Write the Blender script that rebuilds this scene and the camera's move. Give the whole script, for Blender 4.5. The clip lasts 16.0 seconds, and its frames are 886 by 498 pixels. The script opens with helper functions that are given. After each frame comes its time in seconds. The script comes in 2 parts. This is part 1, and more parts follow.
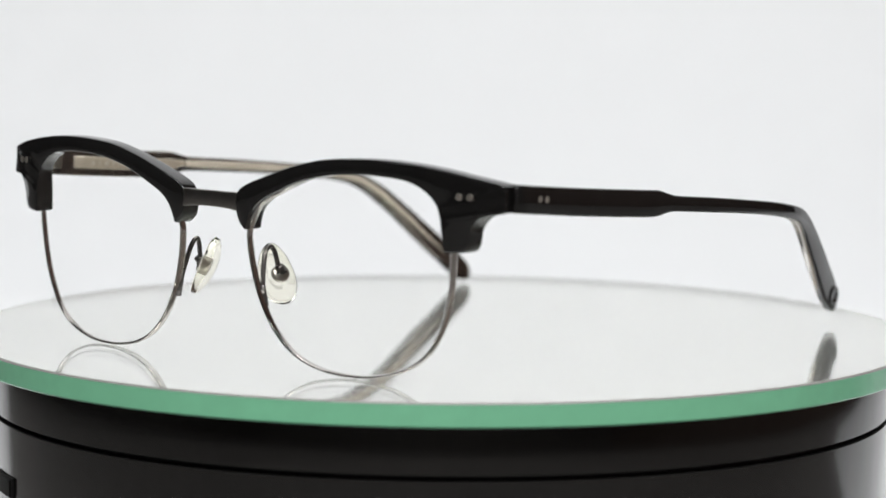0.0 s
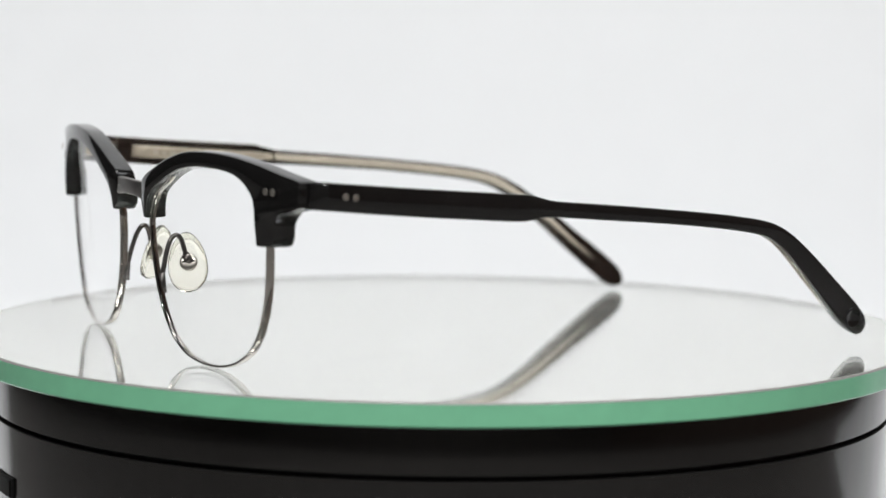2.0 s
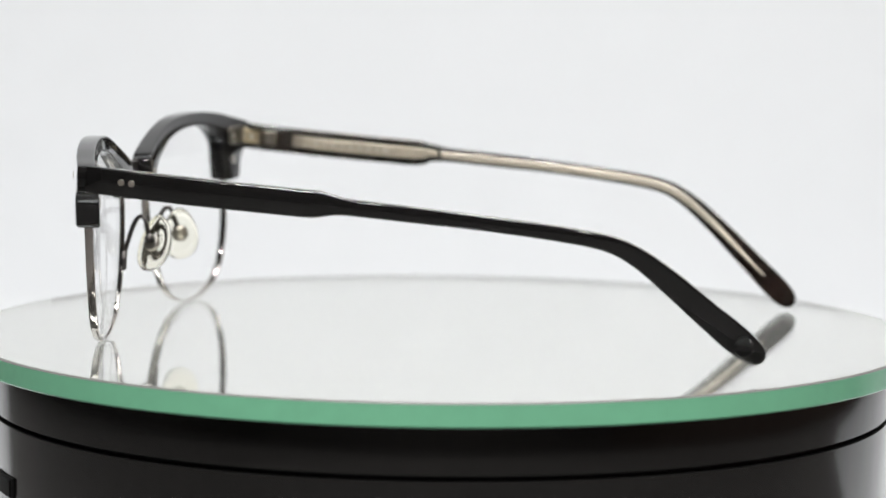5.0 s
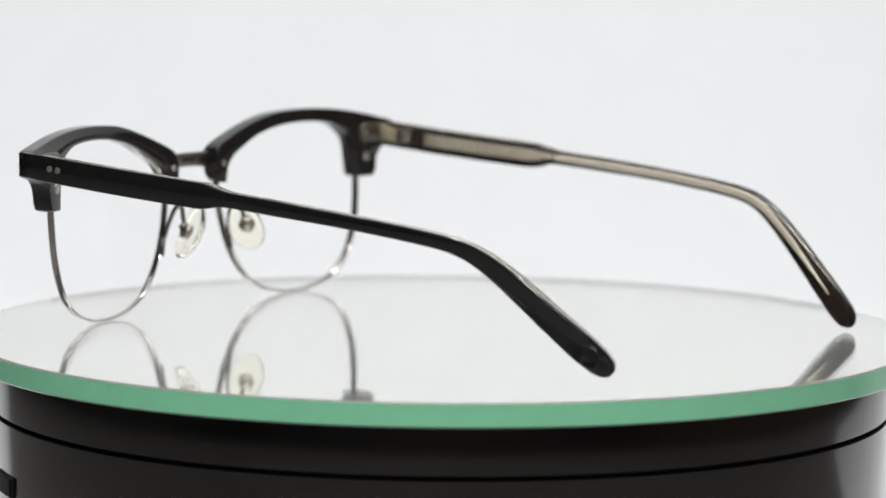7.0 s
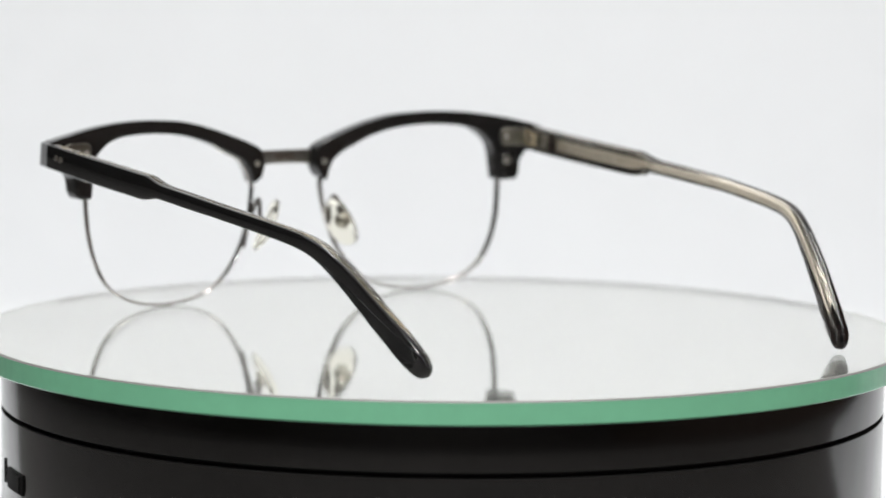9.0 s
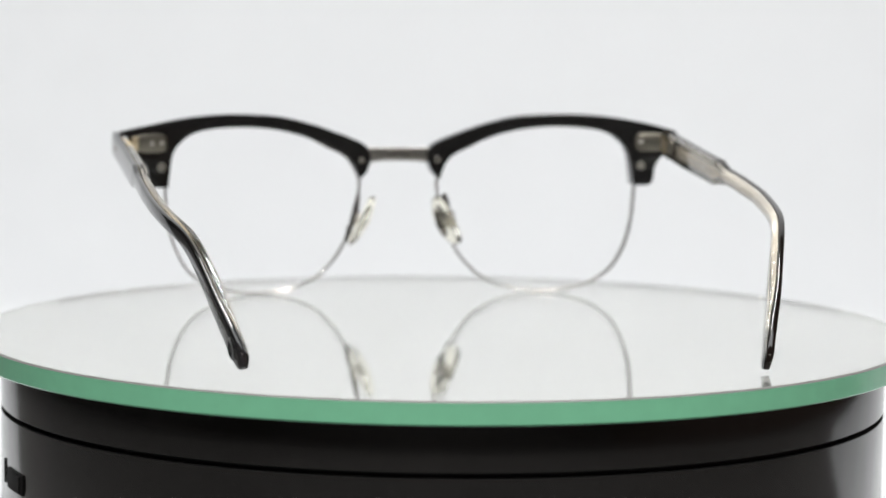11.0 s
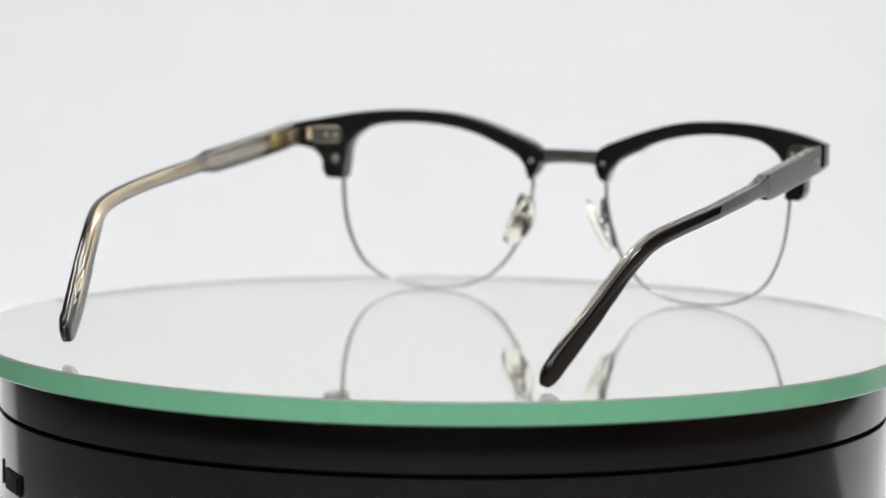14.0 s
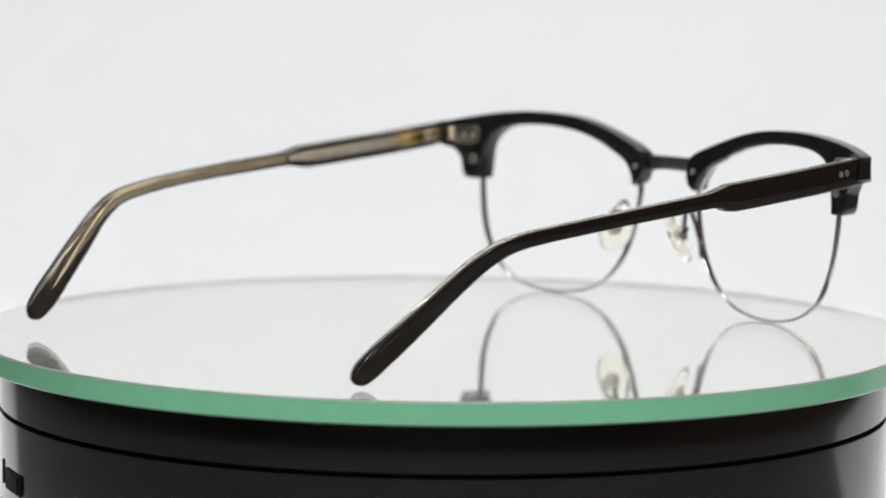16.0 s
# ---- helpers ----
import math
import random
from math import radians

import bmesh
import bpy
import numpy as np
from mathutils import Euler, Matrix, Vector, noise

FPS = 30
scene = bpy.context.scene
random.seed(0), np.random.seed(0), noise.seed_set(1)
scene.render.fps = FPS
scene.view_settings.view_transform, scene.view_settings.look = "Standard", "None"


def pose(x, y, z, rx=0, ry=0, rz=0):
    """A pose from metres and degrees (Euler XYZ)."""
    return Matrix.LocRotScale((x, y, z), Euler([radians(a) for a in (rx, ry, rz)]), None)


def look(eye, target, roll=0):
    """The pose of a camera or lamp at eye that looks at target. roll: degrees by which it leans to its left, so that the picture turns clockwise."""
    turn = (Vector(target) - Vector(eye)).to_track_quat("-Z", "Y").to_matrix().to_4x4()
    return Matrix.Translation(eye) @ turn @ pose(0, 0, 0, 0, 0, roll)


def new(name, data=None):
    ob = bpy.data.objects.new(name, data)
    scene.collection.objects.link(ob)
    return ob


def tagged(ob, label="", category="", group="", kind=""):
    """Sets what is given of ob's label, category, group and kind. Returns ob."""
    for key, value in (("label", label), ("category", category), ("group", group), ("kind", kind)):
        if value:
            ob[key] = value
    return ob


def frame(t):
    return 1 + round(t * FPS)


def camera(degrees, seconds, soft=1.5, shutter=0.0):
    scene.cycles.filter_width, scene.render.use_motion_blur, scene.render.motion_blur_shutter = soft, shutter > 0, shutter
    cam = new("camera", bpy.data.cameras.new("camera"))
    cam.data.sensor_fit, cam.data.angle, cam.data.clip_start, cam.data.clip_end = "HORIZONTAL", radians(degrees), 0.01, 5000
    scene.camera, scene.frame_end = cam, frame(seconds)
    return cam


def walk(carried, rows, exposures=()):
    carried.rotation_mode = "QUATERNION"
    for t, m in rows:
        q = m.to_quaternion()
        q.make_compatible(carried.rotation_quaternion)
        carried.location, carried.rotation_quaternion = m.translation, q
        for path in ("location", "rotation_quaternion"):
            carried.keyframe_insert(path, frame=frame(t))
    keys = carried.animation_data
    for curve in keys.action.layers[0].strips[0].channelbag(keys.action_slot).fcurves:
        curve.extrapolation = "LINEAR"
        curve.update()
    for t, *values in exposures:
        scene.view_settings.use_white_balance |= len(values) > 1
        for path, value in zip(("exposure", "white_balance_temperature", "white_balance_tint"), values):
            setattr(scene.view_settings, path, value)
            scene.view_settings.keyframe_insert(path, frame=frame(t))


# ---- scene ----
# The studio: table top at z = 0, turntable on it, its glass disc's top at Z0, its axis at x = y = 0.
Z0 = 0.065
DISC_R, DISC_T = 0.11135, 0.0052
SECONDS = 16.0

cam = camera(15.76, SECONDS, soft=1.6)
cam.data.dof.use_dof = True
cam.data.dof.focus_distance = 0.711
cam.data.dof.aperture_fstop = 15.0


def eye_pose(back, yaw, pitch):
    """The tripod's pose: metres back along its view, radians of yaw and pitch."""
    way = Vector((math.sin(yaw) * math.cos(pitch), math.cos(yaw) * math.cos(pitch), math.sin(pitch)))
    eye = Vector((0, -0.75, Z0 + 0.10103)) - way * back
    return look(eye, eye + way, 0.61)


NEAR = eye_pose(0.0, 0.00029, -0.10819)
FAR = eye_pose(0.01232, -0.00031, -0.10782)
MID = eye_pose(0.00709, -0.00067, -0.10806)
walk(cam, [(0.0, NEAR), (8.7, NEAR), (8.8, FAR), (13.3, FAR), (13.5, MID), (16.0, MID)],
     exposures=((0.0, -0.165), (7.5, -0.16), (9.0, -0.16), (12.5, -0.215), (16.0, -0.19)))

# ---- world and lamps ----
world = bpy.data.worlds.new("studio_dark")
scene.world = world
world.use_nodes = True
world.node_tree.nodes["Background"].inputs[0].default_value = (0.9, 0.95, 1.0, 1)
world.node_tree.nodes["Background"].inputs[1].default_value = 0.05


def softbox(name, eye, target, w, h, watts, colour):
    data = bpy.data.lights.new(name, "AREA")
    data.shape, data.size, data.size_y, data.energy, data.color = "RECTANGLE", w, h, watts, colour
    ob = new(name, data)
    ob.matrix_basis = look(eye, target)
    return ob


softbox("softbox_top", (0.05, 0.05, 1.15), (0.0, 0.02, 0.0), 0.20, 0.14, 6.5, (1.0, 0.985, 0.97))
# added unseen fill that brightens the backdrop evenly
softbox("backdrop_fill", (-0.10, -0.15, 1.10), (-0.08, 0.444, 0.25), 1.2, 0.25, 4.7, (0.95, 0.985, 1.0))
softbox("softbox_front_west", (-0.36, -0.95, 1.05), (0.0, 0.0, 0.08), 0.09, 0.07, 5.6, (1.0, 0.985, 0.96))
softbox("softbox_front_east", (0.36, -0.90, 1.05), (0.0, 0.0, 0.08), 0.09, 0.07, 6.2, (1.0, 0.985, 0.96))

# ---- materials ----


def material(name, colour, rough=0.4, metal=0.0, ior=1.5, transmission=0.0, coat=0.0,
             vary=0.0, vary_scale=200.0, rough_vary=0.0, bump=0.0, bump_scale=900.0):
    """A node material: colour and roughness broken by noise at two scales, fine relief."""
    mat = bpy.data.materials.new(name)
    mat.use_nodes = True
    nt = mat.node_tree
    b = nt.nodes["Principled BSDF"]
    b.inputs["Base Color"].default_value = (*colour, 1)
    b.inputs["Roughness"].default_value = rough
    b.inputs["Metallic"].default_value = metal
    b.inputs["IOR"].default_value = ior
    b.inputs["Transmission Weight"].default_value = transmission
    b.inputs["Coat Weight"].default_value = coat
    b.inputs["Coat Roughness"].default_value = 0.03
    tc = nt.nodes.new("ShaderNodeTexCoord")

    def grain(scale, detail):
        n = nt.nodes.new("ShaderNodeTexNoise")
        n.inputs["Scale"].default_value, n.inputs["Detail"].default_value = scale, detail
        nt.links.new(tc.outputs["Object"], n.inputs["Vector"])
        return n.outputs["Fac"]

    if vary:
        mix = nt.nodes.new("ShaderNodeMix")
        mix.data_type = "RGBA"
        add = nt.nodes.new("ShaderNodeMath")
        add.operation = "MULTIPLY"
        nt.links.new(grain(vary_scale, 3.0), add.inputs[0])
        nt.links.new(grain(vary_scale * 7.3, 2.0), add.inputs[1])
        nt.links.new(add.outputs[0], mix.inputs["Factor"])
        mix.inputs["A"].default_value = (*[max(0.0, c * (1 - vary)) for c in colour], 1)
        mix.inputs["B"].default_value = (*[min(1.0, c * (1 + 2 * vary)) for c in colour], 1)
        nt.links.new(mix.outputs["Result"], b.inputs["Base Color"])
    if rough_vary:
        ramp = nt.nodes.new("ShaderNodeMapRange")
        ramp.inputs["To Min"].default_value = max(0.0, rough - rough_vary)
        ramp.inputs["To Max"].default_value = rough + rough_vary
        nt.links.new(grain(vary_scale * 2.1, 4.0), ramp.inputs["Value"])
        nt.links.new(ramp.outputs[0], b.inputs["Roughness"])
    if bump:
        bp = nt.nodes.new("ShaderNodeBump")
        bp.inputs["Strength"].default_value, bp.inputs["Distance"].default_value = bump, 0.0002
        nt.links.new(grain(bump_scale, 3.0), bp.inputs["Height"])
        nt.links.new(bp.outputs[0], b.inputs["Normal"])
    return mat


M_BLACK = material("black_acetate", (0.012, 0.0115, 0.0115), 0.055, vary=0.4, vary_scale=120, rough_vary=0.03, bump=0.015, bump_scale=500)
M_DIMPLE = material("polished_black_acetate", (0.010, 0.010, 0.0105), 0.04, vary=0.3, vary_scale=200)
# one arm's black, with a warm reflection put into the colour
M_WARMBLACK = material("warm_black_acetate", (0.0115, 0.0078, 0.0067), 0.06, vary=0.4, vary_scale=120, rough_vary=0.03, bump=0.015, bump_scale=500)
M_CLEAR = material("clear_acetate", (0.93, 0.90, 0.85), 0.015, ior=1.47, transmission=1.0)
M_GUN = material("gunmetal", (0.52, 0.485, 0.455), 0.06, metal=1.0, vary=0.25, vary_scale=300, rough_vary=0.04, bump=0.03, bump_scale=2500)
M_MIDGUN = material("brushed_gunmetal", (0.26, 0.245, 0.23), 0.32, metal=1.0, vary=0.25, vary_scale=300, rough_vary=0.08)
M_DARKGUN = material("dark_gunmetal", (0.13, 0.12, 0.115), 0.3, metal=1.0, vary=0.25, vary_scale=300, rough_vary=0.08)
M_RIVET = material("worn_rivet", (0.50, 0.47, 0.42), 0.4, metal=1.0, vary=0.3, vary_scale=900)
M_SILVER = material("silver_rivet", (0.78, 0.75, 0.70), 0.3, metal=1.0, vary=0.15, vary_scale=600)
M_BRASS = material("pale_brass", (0.62, 0.52, 0.36), 0.28, metal=1.0, vary=0.2, vary_scale=400)
M_HINGE = material("hinge_steel", (0.46, 0.44, 0.40), 0.28, metal=1.0, vary=0.25, vary_scale=500)
M_LEAFPLATE = material("hinge_plate_steel", (0.22, 0.205, 0.172), 0.36, metal=1.0, vary=0.3, vary_scale=700)
M_TAN = material("bronze_core", (0.64, 0.54, 0.38), 0.22, metal=0.85, vary=0.25, vary_scale=200)
M_LEAF = material("hinge_gold", (0.78, 0.58, 0.24), 0.3, metal=1.0, vary=0.2, vary_scale=400)
# core of one arm, reflected light put into its paler colour
M_LITCORE = material("lit_core", (0.71, 0.66, 0.575), 0.26, metal=0.5, vary=0.15, vary_scale=300)
M_CORE = material("steel_core", (0.62, 0.57, 0.48), 0.36, metal=0.7, vary=0.2, vary_scale=400)
M_LENS = material("coated_lens", (1.0, 1.0, 1.0), 0.0, ior=1.09, transmission=1.0)
M_PAD = material("clear_silicone", (1.0, 0.975, 0.87), 0.04, ior=1.22, transmission=1.0)
M_GLASSTOP = material("clear_float_glass", (1.0, 1.0, 1.0), 0.0, ior=1.5, transmission=1.0)
M_PLATE = material("silvered_backing", (0.955, 0.967, 0.937), 0.015, metal=0.92, vary=0.01, vary_scale=30)
M_GLASSEDGE = material("green_glass_edge", (0.305, 0.83, 0.515), 0.2, ior=1.52, vary=0.08, vary_scale=30, rough_vary=0.08)
M_ARRIS = material("ground_glass_arris", (0.27, 0.275, 0.26), 0.45, ior=1.52, vary=0.1, vary_scale=80)
M_BASE = material("gloss_black_plastic", (0.012, 0.0108, 0.0103), 0.14, vary=0.5, vary_scale=40, rough_vary=0.06, bump=0.3, bump_scale=38)
M_GROOVE = material("matt_black_plastic", (0.003, 0.003, 0.003), 0.7, vary=0.3, vary_scale=60)
M_SWEEP = material("white_backdrop_paper", (0.856, 0.868, 0.884), 0.85, vary=0.02, vary_scale=6)
M_TABLE = material("grey_table_laminate", (0.225, 0.218, 0.212), 0.5, vary=0.15, vary_scale=12, rough_vary=0.1)
M_ROOM = material("dark_room_paint", (0.21, 0.203, 0.196), 0.8, vary=0.2, vary_scale=4)
M_BROWNWALL = material("brown_room_paint", (0.25, 0.168, 0.137), 0.7, vary=0.2, vary_scale=5)
M_DARK = material("charcoal_paint", (0.05, 0.05, 0.05), 0.8, vary=0.2, vary_scale=4)
M_CEIL = material("ceiling_paint", (0.25, 0.25, 0.25), 0.85, vary=0.05, vary_scale=4)

# ---- mesh helpers ----


def link_mesh(name, bm, mat, parent=None, label="", smooth=True, mats=()):
    bmesh.ops.recalc_face_normals(bm, faces=bm.faces)
    me = bpy.data.meshes.new(name)
    bm.to_mesh(me)
    bm.free()
    for m in (mat, *mats):
        me.materials.append(m)
    me.polygons.foreach_set("use_smooth", [smooth] * len(me.polygons))
    ob = new(name, me)
    if parent is not None:
        ob.parent = parent
    if label:
        ob["label"] = label
    return ob


def part(name, bm, mat, parent, label="", smooth=True, mats=()):
    return link_mesh(name, bm, mat, parent, label, smooth, mats)


def skin(rings, closed_path=False, caps=True):
    """A bmesh over rings of equally many points."""
    bm = bmesh.new()
    vs = [[bm.verts.new(p) for p in ring] for ring in rings]
    n = len(rings[0])
    for i in range(len(rings) if closed_path else len(rings) - 1):
        a, b = vs[i], vs[(i + 1) % len(rings)]
        for j in range(n):
            bm.faces.new((a[j], a[(j + 1) % n], b[(j + 1) % n], b[j]))
    if caps and not closed_path:
        bm.faces.new(vs[0])
        bm.faces.new(vs[-1])
    return bm


def spline(pts, per=6, closed=False):
    """Catmull-Rom through points of any dimension."""
    p = [np.array(q, float) for q in pts]
    n = len(p)
    out = []
    for i in range(n if closed else n - 1):
        if closed:
            a, b, c, d = p[i - 1], p[i], p[(i + 1) % n], p[(i + 2) % n]
        else:
            b, c = p[i], p[i + 1]
            a = p[i - 1] if i else 2 * b - c
            d = p[i + 2] if i + 2 < n else 2 * c - b
        for k in range(per):
            t = k / per
            out.append(0.5 * (2 * b + (c - a) * t + (2 * a - 5 * b + 4 * c - d) * t * t + (3 * b - a - 3 * c + d) * t ** 3))
    if not closed:
        out.append(p[-1])
    return out


def rounded(w, h, r, k=4):
    """Points of a rounded rectangle of half sizes w, h, corner radius r."""
    r = min(r, w * 0.98, h * 0.98)
    out = []
    for cx, cy, a0 in ((w - r, h - r, 0), (r - w, h - r, 90), (r - w, r - h, 180), (w - r, r - h, 270)):
        for i in range(k + 1):
            a = radians(a0 + 90 * i / k)
            out.append((cx + r * math.cos(a), cy + r * math.sin(a)))
    return out


def tube(path, radius, sides=10, closed=False, flat=1.0):
    """A wire along 3D points; radius may vary along it."""
    pts = [Vector(p) for p in path]
    n = len(pts)
    rings, ref = [], Vector((0, 0, 1))
    for i, p in enumerate(pts):
        d = (pts[(i + 1) % n if closed else min(i + 1, n - 1)] - pts[i - 1 if closed or i else 0]).normalized()
        side = d.cross(ref)
        if side.length < 0.2:
            side = d.cross(Vector((0, 1, 0)))
        side.normalize()
        up = side.cross(d).normalized()
        r = radius[i] if isinstance(radius, (list, tuple)) else radius
        rings.append([p + side * (r * math.cos(2 * math.pi * j / sides)) + up * (r * flat * math.sin(2 * math.pi * j / sides)) for j in range(sides)])
    return skin(rings, closed)


def lathe(profile, steps=192, caps=True):
    """A bmesh turned round z from (radius, z) pairs; a closed ring where both ends lie off the axis."""
    return skin([[(r * math.cos(2 * math.pi * i / steps), r * math.sin(2 * math.pi * i / steps), z) for i in range(steps)] for r, z in profile], caps=caps)


def button(centre, normal, radius, height, dome=0.3, sides=20):
    """A low domed stud whose axis is normal, its foot at centre."""
    n = Vector(normal).normalized()
    a = n.orthogonal().normalized()
    b = n.cross(a)
    c = Vector(centre)
    rows = [(1.0, -height), (1.0, height * (1 - dome)), (0.85, height * (1 - dome * 0.3)), (0.45, height)]
    return skin([[c + n * h + (a * math.cos(2 * math.pi * i / sides) + b * math.sin(2 * math.pi * i / sides)) * radius * s for i in range(sides)] for s, h in rows])


def box(cx, cy, cz, sx, sy, sz, bevel=0.0):
    bm = bmesh.new()
    bmesh.ops.create_cube(bm, size=1.0, matrix=Matrix.Translation((cx, cy, cz)) @ Matrix.Diagonal((sx, sy, sz, 1)))
    if bevel:
        bmesh.ops.bevel(bm, geom=bm.edges[:], offset=bevel, segments=3, profile=0.5, affect="EDGES")
    return bm


# ---- the studio ----
def studio():
    # paper backdrop: a short lip on the table's back part, then upright
    prof = [(0.13, 0.004), (0.432, 0.004)] + [(0.432 + 0.012 * math.sin(a), 0.016 - 0.012 * math.cos(a)) for a in [radians(9 * i) for i in range(1, 11)]] + [(0.444, 0.3), (0.444, 0.8), (0.444, 1.3)]
    ring = prof + [(y + 0.004, z - 0.003 if z < 0.05 else z) for y, z in prof[::-1]]
    # its front edge runs round the turntable's back, unseen, shaped for the drum's reflections
    bm = skin([[(x, lip + y - 0.13 if y < 0.14 else y, z) for y, z in ring]
               for x, lip in ((-0.48, 0.43), (-0.352, 0.275), (-0.226, 0.12), (-0.119, -0.012), (-0.110, 0.045), (-0.085, 0.085), (-0.045, 0.111), (0.0, 0.119),
                              (0.045, 0.111), (0.085, 0.085), (0.110, 0.045), (0.119, -0.012), (0.30, 0.05), (0.46, 0.14), (0.62, 0.40))])
    tagged(link_mesh("backdrop", bm, M_SWEEP, smooth=False), "seamless white paper backdrop curving up behind the turntable", "backdrop", kind="structure")
    tagged(link_mesh("table_top", box(-0.275, -0.35, -0.02, 2.05, 2.3, 0.04, 0.003), M_TABLE, smooth=False), "grey laminate table top under the turntable", "table", kind="structure")
    for name, c, s, mat, words in (("wall_south", (0, -1.56, 0.575), (2.8, 0.1, 2.65), M_ROOM, "plain taupe wall of the studio room"),
                                   ("wall_north", (0, 0.86, 0.575), (2.8, 0.1, 2.65), M_DARK, "plain charcoal wall of the studio room"),
                                   ("wall_west", (-1.35, -0.35, 0.575), (0.1, 2.32, 2.65), M_DARK, "plain charcoal wall of the studio room"),
                                   ("wall_far_east", (1.35, -0.35, 0.575), (0.1, 2.32, 2.65), M_BROWNWALL, "plain brown wall of the studio room")):
        tagged(link_mesh(name, box(*c, *s), mat, smooth=False), words, "wall", kind="structure")
    tagged(link_mesh("floor", box(0, -0.35, -0.73, 2.6, 2.32, 0.04), M_BROWNWALL, smooth=False), "plain brown floor under the table", "floor", kind="structure")
    tagged(link_mesh("ceiling", box(0, -0.35, 1.93, 2.6, 2.32, 0.06), M_CEIL, smooth=False), "plain grey studio ceiling", "ceiling", kind="structure")


# ---- the turntable ----
def arc_block(a0, a1, r0, r1, z0, z1, steps=8):
    """A block bent round the z axis, between two angles in degrees."""
    rings = []
    for i in range(steps + 1):
        a = radians(a0 + (a1 - a0) * i / steps)
        rings.append([(q * math.cos(a), q * math.sin(a), z) for q, z in ((r0, z0), (r1, z0 + 0.0003), (r1, z1 - 0.0003), (r0, z1))])
    return skin(rings)


def turntable():
    top = tagged(new("turntable"), "round glossy black display turntable with a thick green-edged glass disc", "turntable")
    zb = Z0 + 0.0003 - DISC_T
    r = 0.1052
    lower = part("base", lathe([(r - 0.002, 0.0), (r, 0.002), (r, Z0 - 0.0170)], caps=False), M_BASE, top, "glossy black plastic drum")
    part("base_rim", lathe([(r, Z0 - 0.0170), (r - 0.003, Z0 - 0.0169)], caps=False), M_GROOVE, top, "flat upper edge of the drum", smooth=False)
    part("groove", lathe([(r - 0.0022, Z0 - 0.0172), (r - 0.0022, Z0 - 0.0154)], caps=False), M_GROOVE, top, "dark recessed joint round the drum")
    part("rotating_platter", lathe([(r, Z0 - 0.0157), (r, zb - 0.0014), (r - 0.0001, zb - 0.0010), (r - 0.0010, zb - 0.0003)], caps=False), M_BASE, top, "glossy black upper ring")
    part("platter_rim", lathe([(r - 0.003, Z0 - 0.0158), (r, Z0 - 0.0157)], caps=False), M_GROOVE, top, "flat lower edge of the ring", smooth=False)
    part("switch", arc_block(198.2, 205.4, r - 0.001, r + 0.0004, Z0 - 0.0331, Z0 - 0.0279), M_GROOVE, lower, "matt black switch plate", smooth=False)
    part("switch_rocker", arc_block(201.6, 204.9, r, r + 0.0009, Z0 - 0.0327, Z0 - 0.0284), M_GROOVE, lower, "matt black rocker", smooth=False)
    part("switch_guide", arc_block(195.5, 195.9, r - 0.001, r + 0.0003, Z0 - 0.0329, Z0 - 0.0267), M_GROOVE, lower, "thin upright ridge beside the switch", smooth=False)
    disc = new("glass_disc")
    disc.parent = top
    disc.location = (0, 0, Z0 + 0.00035)
    R, T, c = DISC_R, DISC_T, 0.00035
    sheet = part("glass_surface", lathe([(0.00001, 0.0), (R * 0.5, 0.0), (R - c - 0.0004, 0.0)], caps=False), M_GLASSTOP, disc, "clear float glass plate", smooth=False)
    if sheet.data.polygons[-1].normal.z < 0:
        sheet.data.flip_normals()
    sheet.visible_shadow = False
    part("backing", lathe([(0.00001, -T + 0.0003), (R * 0.5, -T + 0.0003), (R - c - 0.0003, -T + 0.0003)], caps=False), M_PLATE, disc, "silvered backing under the glass", smooth=False)
    # added mirror wall, so the far edge shows no green through the glass
    part("edge_mask", lathe([(R - c - 0.0004, -T + 0.0002), (R - c - 0.0004, -0.0001)], caps=False), M_PLATE, disc, "added mirror wall that hides the green edge seen through the glass")
    part("glass_edge", lathe([(R - c - 0.0002, -c), (R, -c), (R, -T + c), (R - c, -T), (R - 0.001, -T)], caps=False), M_GLASSEDGE, disc, "polished sea-green glass edge", smooth=False)
    part("arris", lathe([(R - c - 0.0004, 0.00002), (R - c, 0.00002), (R + 0.00002, -c)], caps=False), M_ARRIS, disc, "thin ground grey arris", smooth=False)
    return disc


# ---- the eyeglasses; sizes in millimetres, u across from the nose, y backwards, z up ----
MM = 0.001
XC = -3.0
# outer and inner edge of the browline, from its nose end over the top to its temple end, and its depth behind
BROW = ((8.9, 31.6, 10.7, 30.2), (7.9, 34.0, 11.3, 32.2), (7.7, 36.8, 12.6, 34.8), (9.3, 39.5, 15.0, 36.9), (16.5, 42.5, 19.5, 39.1),
        (24.0, 45.0, 25.0, 41.4), (31.5, 46.7, 31.0, 43.0), (39.0, 47.3, 38.0, 43.9), (46.0, 47.4, 45.0, 44.0), (53.0, 47.0, 51.5, 43.4),
        (60.0, 46.1, 55.3, 42.1), (67.0, 44.8, 57.8, 40.3), (74.9, 43.4, 59.0, 38.9), (75.3, 42.2, 59.6, 37.8), (75.3, 39.0, 60.0, 36.6), (74.8, 37.7, 60.3, 35.2),
        (70.0, 36.9, 60.5, 33.8), (66.9, 34.2, 60.7, 32.2), (66.2, 31.0, 60.9, 30.5), (65.2, 29.0, 61.0, 28.9))
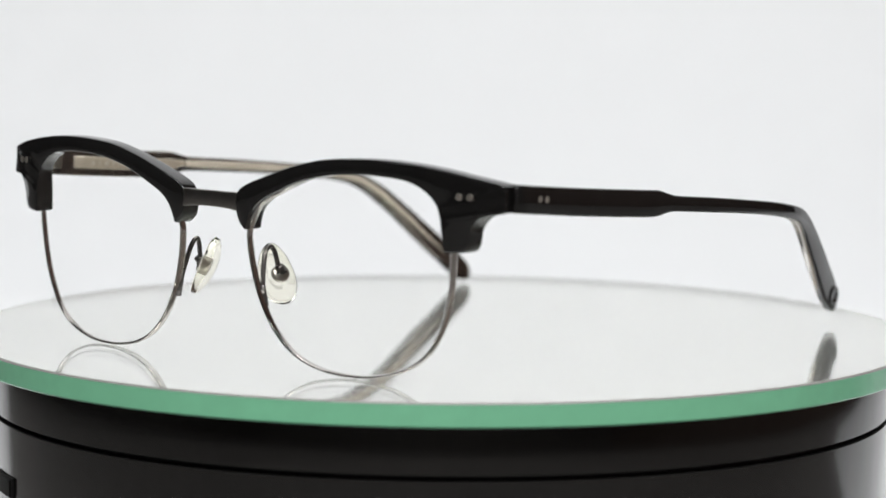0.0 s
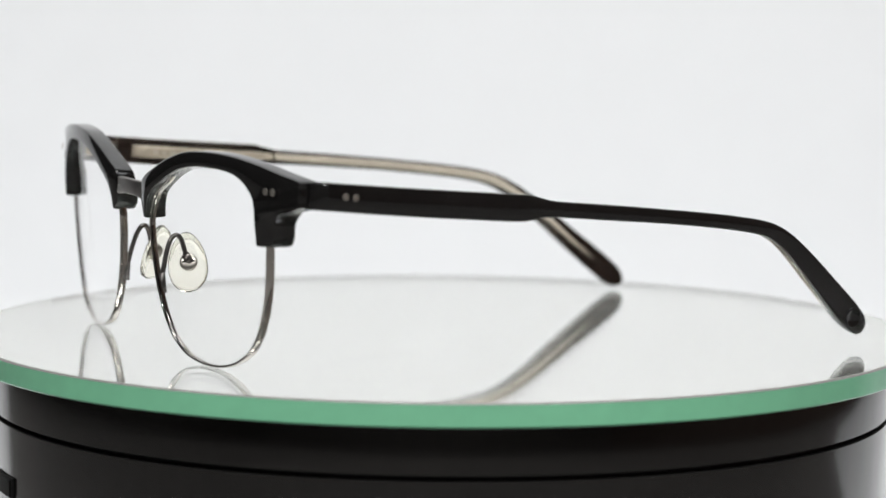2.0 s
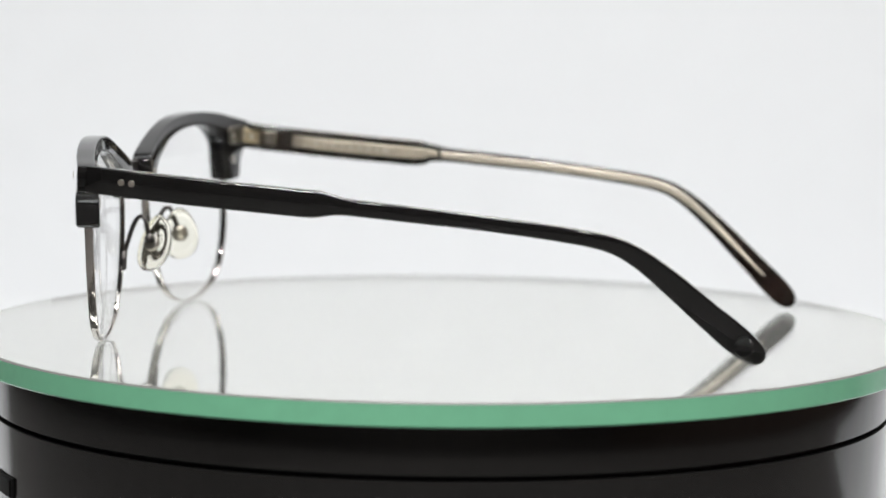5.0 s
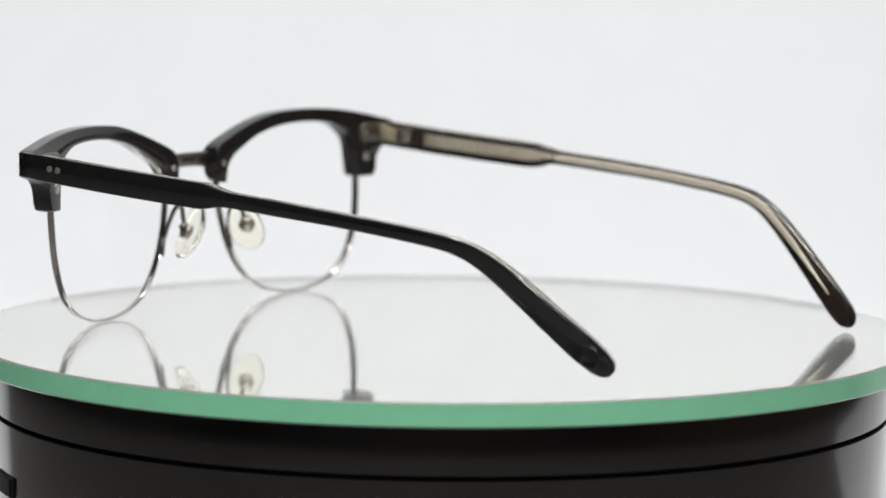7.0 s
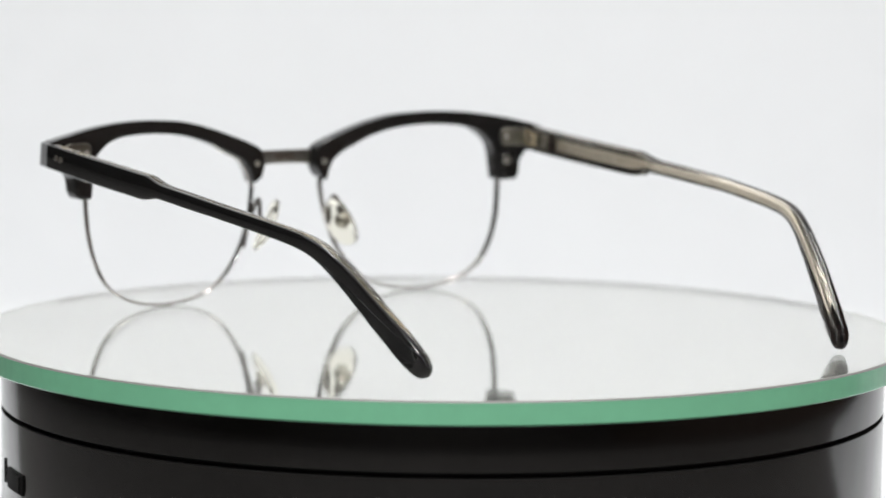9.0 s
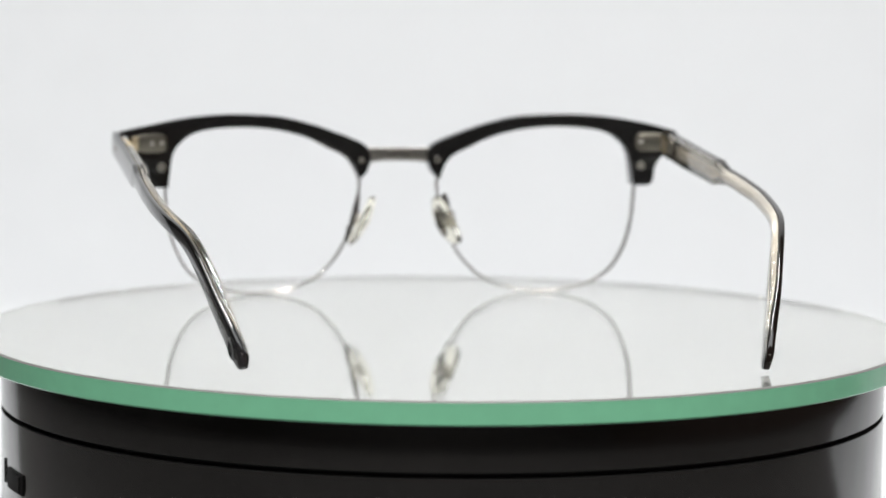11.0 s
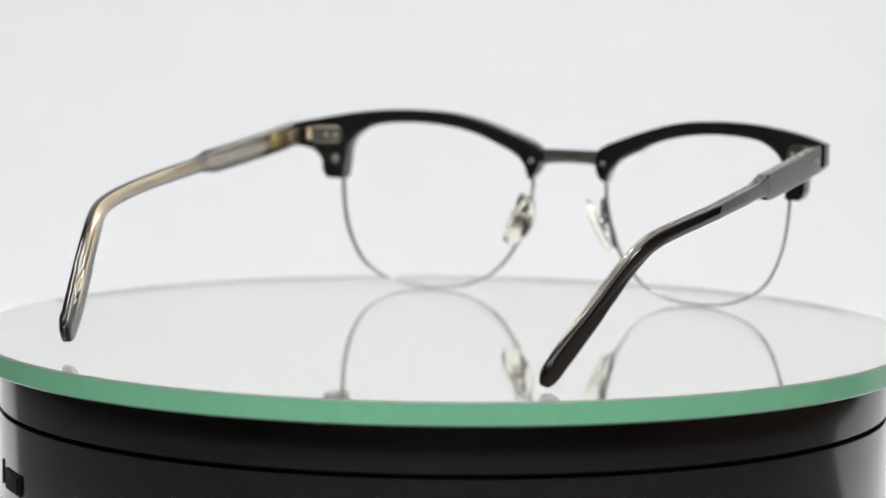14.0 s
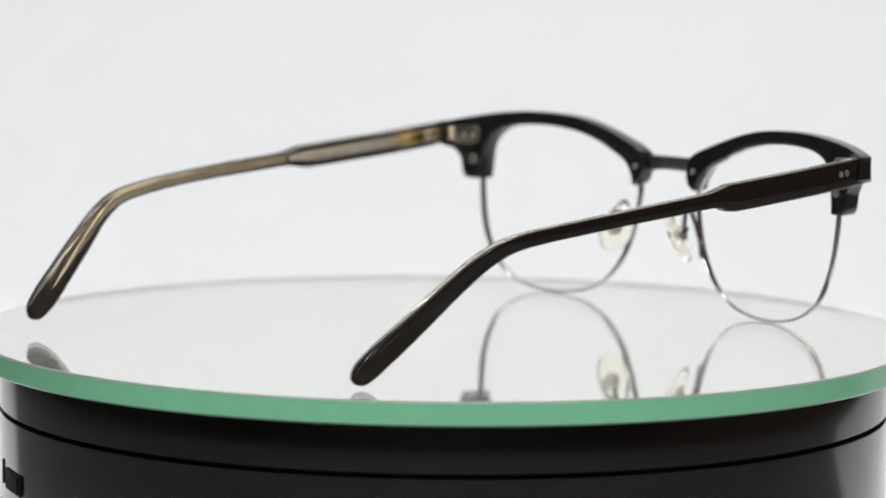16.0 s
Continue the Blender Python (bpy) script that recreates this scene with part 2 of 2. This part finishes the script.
# lower half of the rim
RIM = ((10.7, 30.4), (10.6, 27.2), (11.5, 21.8), (13.5, 15.6), (16.8, 9.8), (21.1, 5.4), (26.0, 2.8), (31.0, 1.55), (37.0, 1.05),
       (43.8, 1.55), (50.4, 3.6), (55.4, 7.2), (58.6, 12.6), (60.4, 18.5), (61.2, 25.0), (61.4, 30.5))


def wrap(u, z):
    """Depth of the front's middle surface: bowed towards the ears, leaning in below."""
    return -76.6 + 8.2 * (u / 64.0) ** 2 + (42.0 - z) * 0.065


def at(side, u, y, z):
    return Vector(((XC + side * u) * MM, y * MM, z * MM))


def fr(side, u, y, z):
    """A point of the front, which is a little skew to the arms; its ends reach out unevenly."""
    if u > 66.0:
        u = 66.0 + (u - 66.0) * (0.87 if side > 0 else 0.62)
    lean = 0.028 * max(0.0, 42.0 - z) if side > 0 else 0.0
    return at(side, u * (1.004 if side > 0 else 1.0) - side * 0.05, y - u * (0.036 if side > 0 else -0.013) - lean, z)


def brow(side, glasses):
    rows = spline([(*q,) for q in BROW], 5)
    rings = []
    for i, (au, az, bu, bz) in enumerate(rows):
        a, b = np.array((au, az)), np.array((bu, bz))
        mid, half = (a + b) / 2, np.linalg.norm(a - b) / 2
        d = (a - b) / (2 * half)
        end = min(i, len(rows) - 1 - i)
        # thicker backwards at the nose, and all through at the lug
        nose = 0.55 * max(0.0, 1 - i / 24)
        t = 2.3 + nose + 0.6 * min(1.0, max(0.0, i / len(rows) - 0.6) / 0.25) - (0.5 if end == 0 else 0.0)
        ring = []
        for w, h in rounded(half - (0.3 if end == 0 else 0.0), t, 0.42, 4):
            # the front face leans back towards its outer edge
            lean = 0.6 * max(0.0, w / max(half, 0.1)) if h < 0 else 0.0
            u, z = mid + d * w
            ring.append(fr(side, u, wrap(u, z) + nose + h + lean, z))
        rings.append(ring)
    ob = part("browline", skin(rings), M_BLACK, glasses, "glossy black acetate browline")
    for u in (64.7, 67.2):
        part("rivet", button(fr(side, u, wrap(u, 40.7) - 2.7, 40.7), (side * 0.26, -1, 0), 0.72 * MM, 0.06 * MM), M_RIVET, ob, "round silver rivet")
    yb = lambda u, z: wrap(u, z) + (2.8 if u > 50 else 3.0)
    for u, z, r in ((62.9, 34.2, 1.15), (10.0, 35.3, 0.75)):
        part("screw", button(fr(side, u, yb(u, z), z), (-side * 0.2, 1, 0), r * MM, 0.35 * MM), M_HINGE, ob, "small steel screw")
    # hinge plate let into the back
    ring = lambda h, k: [fr(side, u0, yb(u0, 40.4) + h, z0) for u0, z0 in ((65.7 + p * k, 40.4 + q * k) for p, q in rounded(4.4, 2.35, 1.7, 5))]
    plate = part("hinge_plate", skin([ring(-0.3, 1.0), ring(0.35, 1.0), ring(0.5, 0.93)]), M_LEAFPLATE, ob, "dull steel hinge plate")
    for u in (62.8, 65.4):
        part("hinge_screw", button(fr(side, u, yb(u, 40.5) + 0.45, 40.5), (-side * 0.2, 1, 0), 0.62 * MM, 0.2 * MM), M_SILVER, plate)
    for k in range(3):
        z = 38.9 + 1.15 * k
        part("knuckle", tube([fr(side, 70.4, -64.0, z), fr(side, 70.4, -64.0, z + 1.0)], 1.1 * MM, 14), M_BRASS, plate, "pale brass hinge knuckle")
    return ob


def rim_outline(grow):
    """The lens opening, lower rim and inner edge of the browline, grown outwards by that much."""
    low = [np.array(p) for p in RIM]
    up = [np.array(q[2:]) + (0.3 if q[2] > 24.0 else -0.35) * (np.array(q[:2]) - np.array(q[2:])) / math.dist(q[:2], q[2:]) for q in BROW[-3:1:-1]]
    pts = spline(low + up, 4, closed=True)
    out = []
    n = len(pts)
    for i in range(n):
        d = pts[(i + 1) % n] - pts[i - 1]
        d = d / np.linalg.norm(d)
        out.append(pts[i] + np.array((d[1], -d[0])) * grow * -1)
    return out


def rim_and_lens(side, glasses):
    inner, outer = rim_outline(0.1), rim_outline(-0.6)
    rings = []
    for p, q in zip(inner, outer):
        m, d = (p + q) / 2, (q - p) / 2
        ring = []
        for w, h in rounded(1.0, 1.0, 0.8, 4):
            u, z = m + d * w
            ring.append(fr(side, u, wrap(u, z) + 0.95 * h + 0.1, z))
        rings.append(ring)
    part("rim", skin(rings, closed_path=True), M_GUN, glasses, "thin brushed gunmetal rim wire")
    edge = rim_outline(0.0)
    c = sum(edge) / len(edge)
    steps = [0.0005, 0.3, 0.6, 0.9, 0.993, 0.998]
    rings = []
    for h, ks in ((-0.6, steps), (0.6, steps[::-1])):
        for k in ks:
            ring = []
            for p in edge:
                u, z = c + (p - c) * k
                ring.append(fr(side, u, wrap(u, z) + h, z))
            rings.append(ring)
    lens = part("lens", skin(rings), M_LENS, glasses, "clear demo lens")
    lens.visible_shadow = False


def bridge(glasses):
    rings = []
    for i in range(21):
        u = -10.0 + i
        z = 36.45 + 0.1 * (1 - (u / 10) ** 2)
        half = 1.75 + 0.55 * (abs(u) / 10) ** 3
        z -= 0.45 * (abs(u) / 10) ** 3
        y = -76.9 - 0.4 * (1 - (u / 10) ** 2)
        rings.append([fr(1, u, y + h, z + w) for w, h in rounded(half, 0.75, 0.4, 3)])
    ob = part("bridge", skin(rings), M_MIDGUN, glasses, "flat gunmetal bridge between the lenses")
    for k, w in ((-2.6, 0.7), (-1.2, 0.9), (0.6, 1.0), (2.0, 0.7)):
        part("engraved_bar", box((XC + k) * MM, -76.55 * MM, 36.5 * MM, w * MM, 0.12 * MM, 1.1 * MM), M_GUN, ob, "", smooth=False)


def nose_pad(side, glasses):
    c = Vector((10.3 if side > 0 else 10.8, -66.7, 19.8))
    long = Vector((-0.47, 0.06, 1.0)).normalized()
    normal = Vector((-0.93, 0.36, -0.27))
    normal = (normal - long * normal.dot(long)).normalized()
    wide = long.cross(normal)
    rings = []
    for h, k in ((-1.0, 0.55), (-0.95, 0.85), (-0.4, 1.0), (0.5, 0.97), (0.95, 0.8), (1.05, 0.4)):
        ring = []
        for i in range(36):
            a = 2 * math.pi * i / 36
            l, w = 7.1 * math.sin(a), 4.4 * math.cos(a) * (1 - 0.16 * math.sin(a))
            p = c + normal * (h - 0.012 * l * l) + (long * l + wide * w) * k
            ring.append(fr(side, *p))
        rings.append(ring)
    pad = part("nose_pad", skin(rings), M_PAD, glasses, "clear silicone nose pad")
    pad.visible_shadow = False
    box_c = Vector((12.1, -67.2, 20.3))
    part("pad_screw", button(fr(side, *box_c), (side * -normal.x, -normal.y, -normal.z), 1.95 * MM, 0.7 * MM), M_HINGE, pad, "round steel pad fitting")
    front = box_c - normal * 0.72
    part("screw_slot", tube([fr(side, *(front - wide * 1.4)), fr(side, *(front + wide * 1.4))], 0.22 * MM, 8), M_GROOVE, pad, "dark screw slot")
    part("pad_box", tube([fr(side, *(box_c + Vector((0.5, -1.0, 1.7)))), fr(side, *(box_c + Vector((0.1, 0.2, 0.2))))], 1.0 * MM, 8), M_DARKGUN, pad, "small dark metal pad box")
    path = spline([(12.9, wrap(12.9, 16) + 0.8, 15.6), (12.5, wrap(12.5, 18) + 1.4, 18.5), (11.8, -72.4, 22.5), (11.3, -71.3, 25.4), (11.3, -70.0, 26.4), (11.6, -68.9, 25.4), (12.0, -68.1, 22.6), (12.1, -67.7, 20.8)], 5)
    part("pad_arm", tube([fr(side, *p) for p in path], 0.55 * MM, 10), M_DARKGUN, pad, "bent gunmetal wire pad arm")
    part("solder_tab", tube([fr(side, 13.6, wrap(13, 14) + 1.0, 13.8), fr(side, 12.6, wrap(12, 18) + 1.1, 18.2)], 0.75 * MM, 10), M_DARKGUN, pad)


# the side arms: distance back, height of the middle, width of the blade
ARM = ((-67.6, 40.6, 5.9), (-46.0, 38.55, 6.0), (-22.0, 36.65, 5.95), (-17.0, 36.4, 5.7), (-13.5, 36.2, 4.35), (-9.5, 35.8, 3.5), (3.2, 34.7, 3.4),
       (16.0, 33.5, 3.2), (28.4, 32.15, 3.2), (41.0, 30.6, 3.3), (47.8, 28.8, 3.6), (53.4, 25.4, 4.1), (59.2, 20.7, 4.6), (65.2, 15.4, 5.1),
       (70.2, 11.1, 5.6), (74.6, 7.25, 5.6), (76.5, 5.62, 4.9), (77.5, 4.83, 3.6), (78.08, 4.38, 1.9), (78.24, 4.26, 0.5))
ARM_X = {1: ((-66, 70.8), (-51, 70.8), (-15, 71.3), (6, 71.8), (27, 71.6), (40, 70.2), (47, 68.2), (54, 66.0), (60, 64.2), (68, 62.0), (75, 60.2), (80, 58.8)),
         -1: ((-68, -72.8), (-60, -73.0), (-30, -73.1), (0, -73.2), (20, -72.4), (35, -70.4), (46, -67.9), (53, -65.3), (60, -62.7), (67, -59.9), (75, -56.7), (80, -54.8))}
ARM_DZ = {1: ((-66, 0.0), (28, 0.0), (44, -0.3), (58, -0.65), (72, -0.75), (79, -0.3)), -1: ((-66, 0.0), (-17, 0.15), (20, 0.15), (45, 0.0), (60, -1.0), (80, -2.6))}


def temple(side, glasses):
    rows = spline(ARM, 5)
    xs, dz = [(y, x + 0.3) for y, x in ARM_X[side]], ARM_DZ[side]
    line = []
    for y, z, w in rows:
        line.append((np.interp(y, *zip(*xs)), y + (0.0 if side > 0 else np.interp(y, (-68, -60, -20, 45, 80), (0.9, 0.4, 0.0, 1.7, 2.3))), z + np.interp(y, *zip(*dz)) - (0.2 if side < 0 and y < -15 else 0.0), w + (0.5 if side < 0 and y < -15 else 0.0) + (np.interp(y, (44, 60, 72, 76), (0.0, 0.6, 0.6, 0.0)) if side > 0 else 0.0)))

    # even out the bend behind the ear
    soft = []
    for i, (x, y, z, w) in enumerate(line):
        near = line[max(0, i - 4):i + 5] if 36 < i < 68 else [line[i]]
        close = line[i - 3:i + 4] if 42 < i < 62 else [line[i]]
        soft.append((sum(q[0] for q in near) / len(near), sum(q[1] for q in close) / len(close), sum(q[2] for q in close) / len(close), w))
    line = soft

    def blade(inset, lo, hi, start, stop, rnd):
        """The arm between two depths across its thickness (outwards positive)."""
        rings = []
        n = len(line)
        for i in range(start, stop):
            x, y, z, w = line[i]
            a, b = line[max(i - 1, 0)], line[min(i + 1, n - 1)]
            t = Vector((b[0] - a[0], b[1] - a[1], b[2] - a[2])).normalized()
            out = Vector((side, 0, 0))
            out = (out - t * out.dot(t)).normalized()
            up = t.cross(out) * -side
            if up.z < 0:
                up = -up
            p = Vector((x, y, z))
            low, high = (v[i] if isinstance(v, list) else v for v in (lo, hi))
            # the arm thins and rounds off at its tip
            thin = 1.0 - 0.25 * min(1.0, max(0.0, (i - 62) / 12))
            if i > 74:
                thin *= 0.25 + 0.75 * min(1.0, w / 5.4) ** 0.7
            m, hh = (low + high) / 2 * thin, (high - low) / 2 * thin
            rings.append([(p + up * ww + out * (m + h)) * MM for ww, h in rounded(max(w / 2 - (inset[i] if isinstance(inset, list) else inset), 0.15), hh, rnd, 3)])
        return skin(rings)

    n = len(line)
    # the dark layer takes over the whole thickness at the tip
    seam = [0.25 - 1.05 * min(1.0, max(0.0, (i - 62) / 12)) for i in range(n)]
    outer = [1.7 - (0.2 if side > 0 else 0.0) * min(1.0, max(0.0, (i - 38) / 14)) for i in range(n)]
    inner = [-1.6 + (0.0 if side > 0 else 0.45) * min(1.0, max(0.0, (i - 38) / 14)) for i in range(n)]
    ob = part("temple", blade(0.0, seam, outer, 0, n, 0.55), M_BLACK if side > 0 else M_WARMBLACK, glasses, "glossy black acetate outer layer of the side arm" if side > 0 else "glossy black acetate outer layer of the side arm, browned for a warm reflection")
    part("inner_layer", blade(0.05, inner, [v - 0.03 for v in seam], 1, n - 2, 0.6), M_CLEAR, ob, "clear crystal acetate inner layer").visible_shadow = False
    part("core_wire", blade([np.interp(i, (16, 25), (1.85, 1.05)) for i in range(n)], -0.75, -0.25, 4, 23, 0.2), M_CORE, ob, "flat steel core inside the clear acetate")
    # the wire narrows to a point inside the tip
    thin = [line[i][3] / 2 - float(np.interp(i, (23, 27, 50, 60, 71), (0.65, 0.78, 0.88, 0.7, 0.12))) for i in range(n)]
    part("core_wire", blade(thin, -0.8, -0.1, 23, 72, 0.3), M_TAN if side > 0 else M_LITCORE, ob, "bronze-coloured metal core tapering into the tip" if side > 0 else "metal core tapering into the tip, paled for reflected light")
    part("hinge_leaf", blade(1.5, -1.75, -1.3, 0, 3, 0.2), M_BRASS, ob, "pale brass hinge leaf")
    part("hinge_tang", blade(1.6, -1.0, -0.2, 2, 5 if side > 0 else 4, 0.2), M_LEAF if side > 0 else M_HINGE, ob, "hinge tang inside the clear acetate")
    if side < 0:
        for y in (-62.9, -60.9):
            x = np.interp(y, *zip(*xs)) - side * 1.62
            z = np.interp(y, [r[0] for r in rows], [r[1] for r in rows]) - 0.1
            part("hinge_screw", button((x * MM, y * MM, z * MM), (-side, 0, 0), 0.6 * MM, 0.2 * MM), M_SILVER, ob, "small silver hinge screw")
    # stamped marks on the core, too fine to read
    for k, width in enumerate((1.2, 0.7, 1.5, 0.8, 1.1, 0.7, 1.3, 0.9, 1.6)):
        y = -44.0 + 2.3 * k
        x = np.interp(y, *zip(*xs)) - side * 0.8
        z = np.interp(y, [r[0] for r in rows], [r[1] for r in rows]) + np.interp(y, *zip(*dz)) - (0.2 if side < 0 else 0.0)
        part("engraved_bar", box(x * MM, y * MM, z * MM, 0.16 * MM, width * MM, 0.95 * MM), M_SILVER, ob, "", smooth=False)
    for y in ((-59.8, -57.5) if side > 0 else (-57.7, -55.5)):
        x = np.interp(y, *zip(*xs)) + side * 1.72
        z = np.interp(y, [r[0] for r in rows], [r[1] for r in rows]) + 0.25
        part("rivet", button((x * MM, y * MM, z * MM), (side, 0.06, 0), 0.72 * MM, 0.06 * MM), M_RIVET, ob, "round silver rivet")
    # shallow round dimple ring near the tip
    if side > 0:
        k = 74
        p = Vector(line[k][:3])
        t = (Vector(line[k + 2][:3]) - Vector(line[k - 2][:3])).normalized()
        out = Vector((side, 0, 0))
        out = (out - t * out.dot(t)).normalized()
        up = t.cross(out)
        rings = []
        for r, h in ((2.6, 0.6), (2.55, 0.95), (2.4, 1.25), (2.2, 1.36), (2.0, 1.32), (1.6, 1.14), (1.1, 1.00), (0.55, 0.93), (0.02, 0.92)):
            rings.append([(p + out * (h + 0.22) + (t * math.cos(v) + up * math.sin(v)) * r) * MM for v in [2 * math.pi * i / 36 for i in range(36)]])
        part("tip_dimple", skin(rings), M_DIMPLE, ob, "glossy round hollow near the tip")
    return ob


def eyeglasses():
    g = tagged(new("eyeglasses"), "black browline eyeglasses with gunmetal rims, standing on a glass disc", "eyeglasses")
    g.location = (0.0003, 0, Z0)
    for side in (1, -1):
        brow(side, g)
        rim_and_lens(side, g)
        nose_pad(side, g)
        temple(side, g)
    bridge(g)
    return g


studio()
disc = turntable()
glasses = eyeglasses()

# seconds and degrees of the turntable's turn
TURN = ((0.0, 0.0), (0.5, -6.04), (1.0, -12.31), (1.5, -18.46), (2.0, -24.6), (2.5, -30.56), (3.0, -36.48), (3.5, -42.35), (6.0, -71.42), (6.5, -77.26),
        (7.0, -83.1), (7.5, -88.83), (8.0, -94.46), (8.5, -100.2), (9.0, -106.1), (11.5, -135.5), (12.0, -141.25), (12.5, -146.92), (13.0, -152.58),
        (13.5, -158.31), (14.0, -164.13), (14.5, -170.03), (15.0, -175.88), (15.5, -181.68), (16.0, -187.47))


def motions():
    walk(disc, [(t, pose(0, 0, Z0 + 0.00035, 0, 0, a)) for t, a in TURN])
    walk(glasses, [(t, pose(0.0003, 0, Z0, 0, 0, a - 38.41)) for t, a in TURN])


motions()
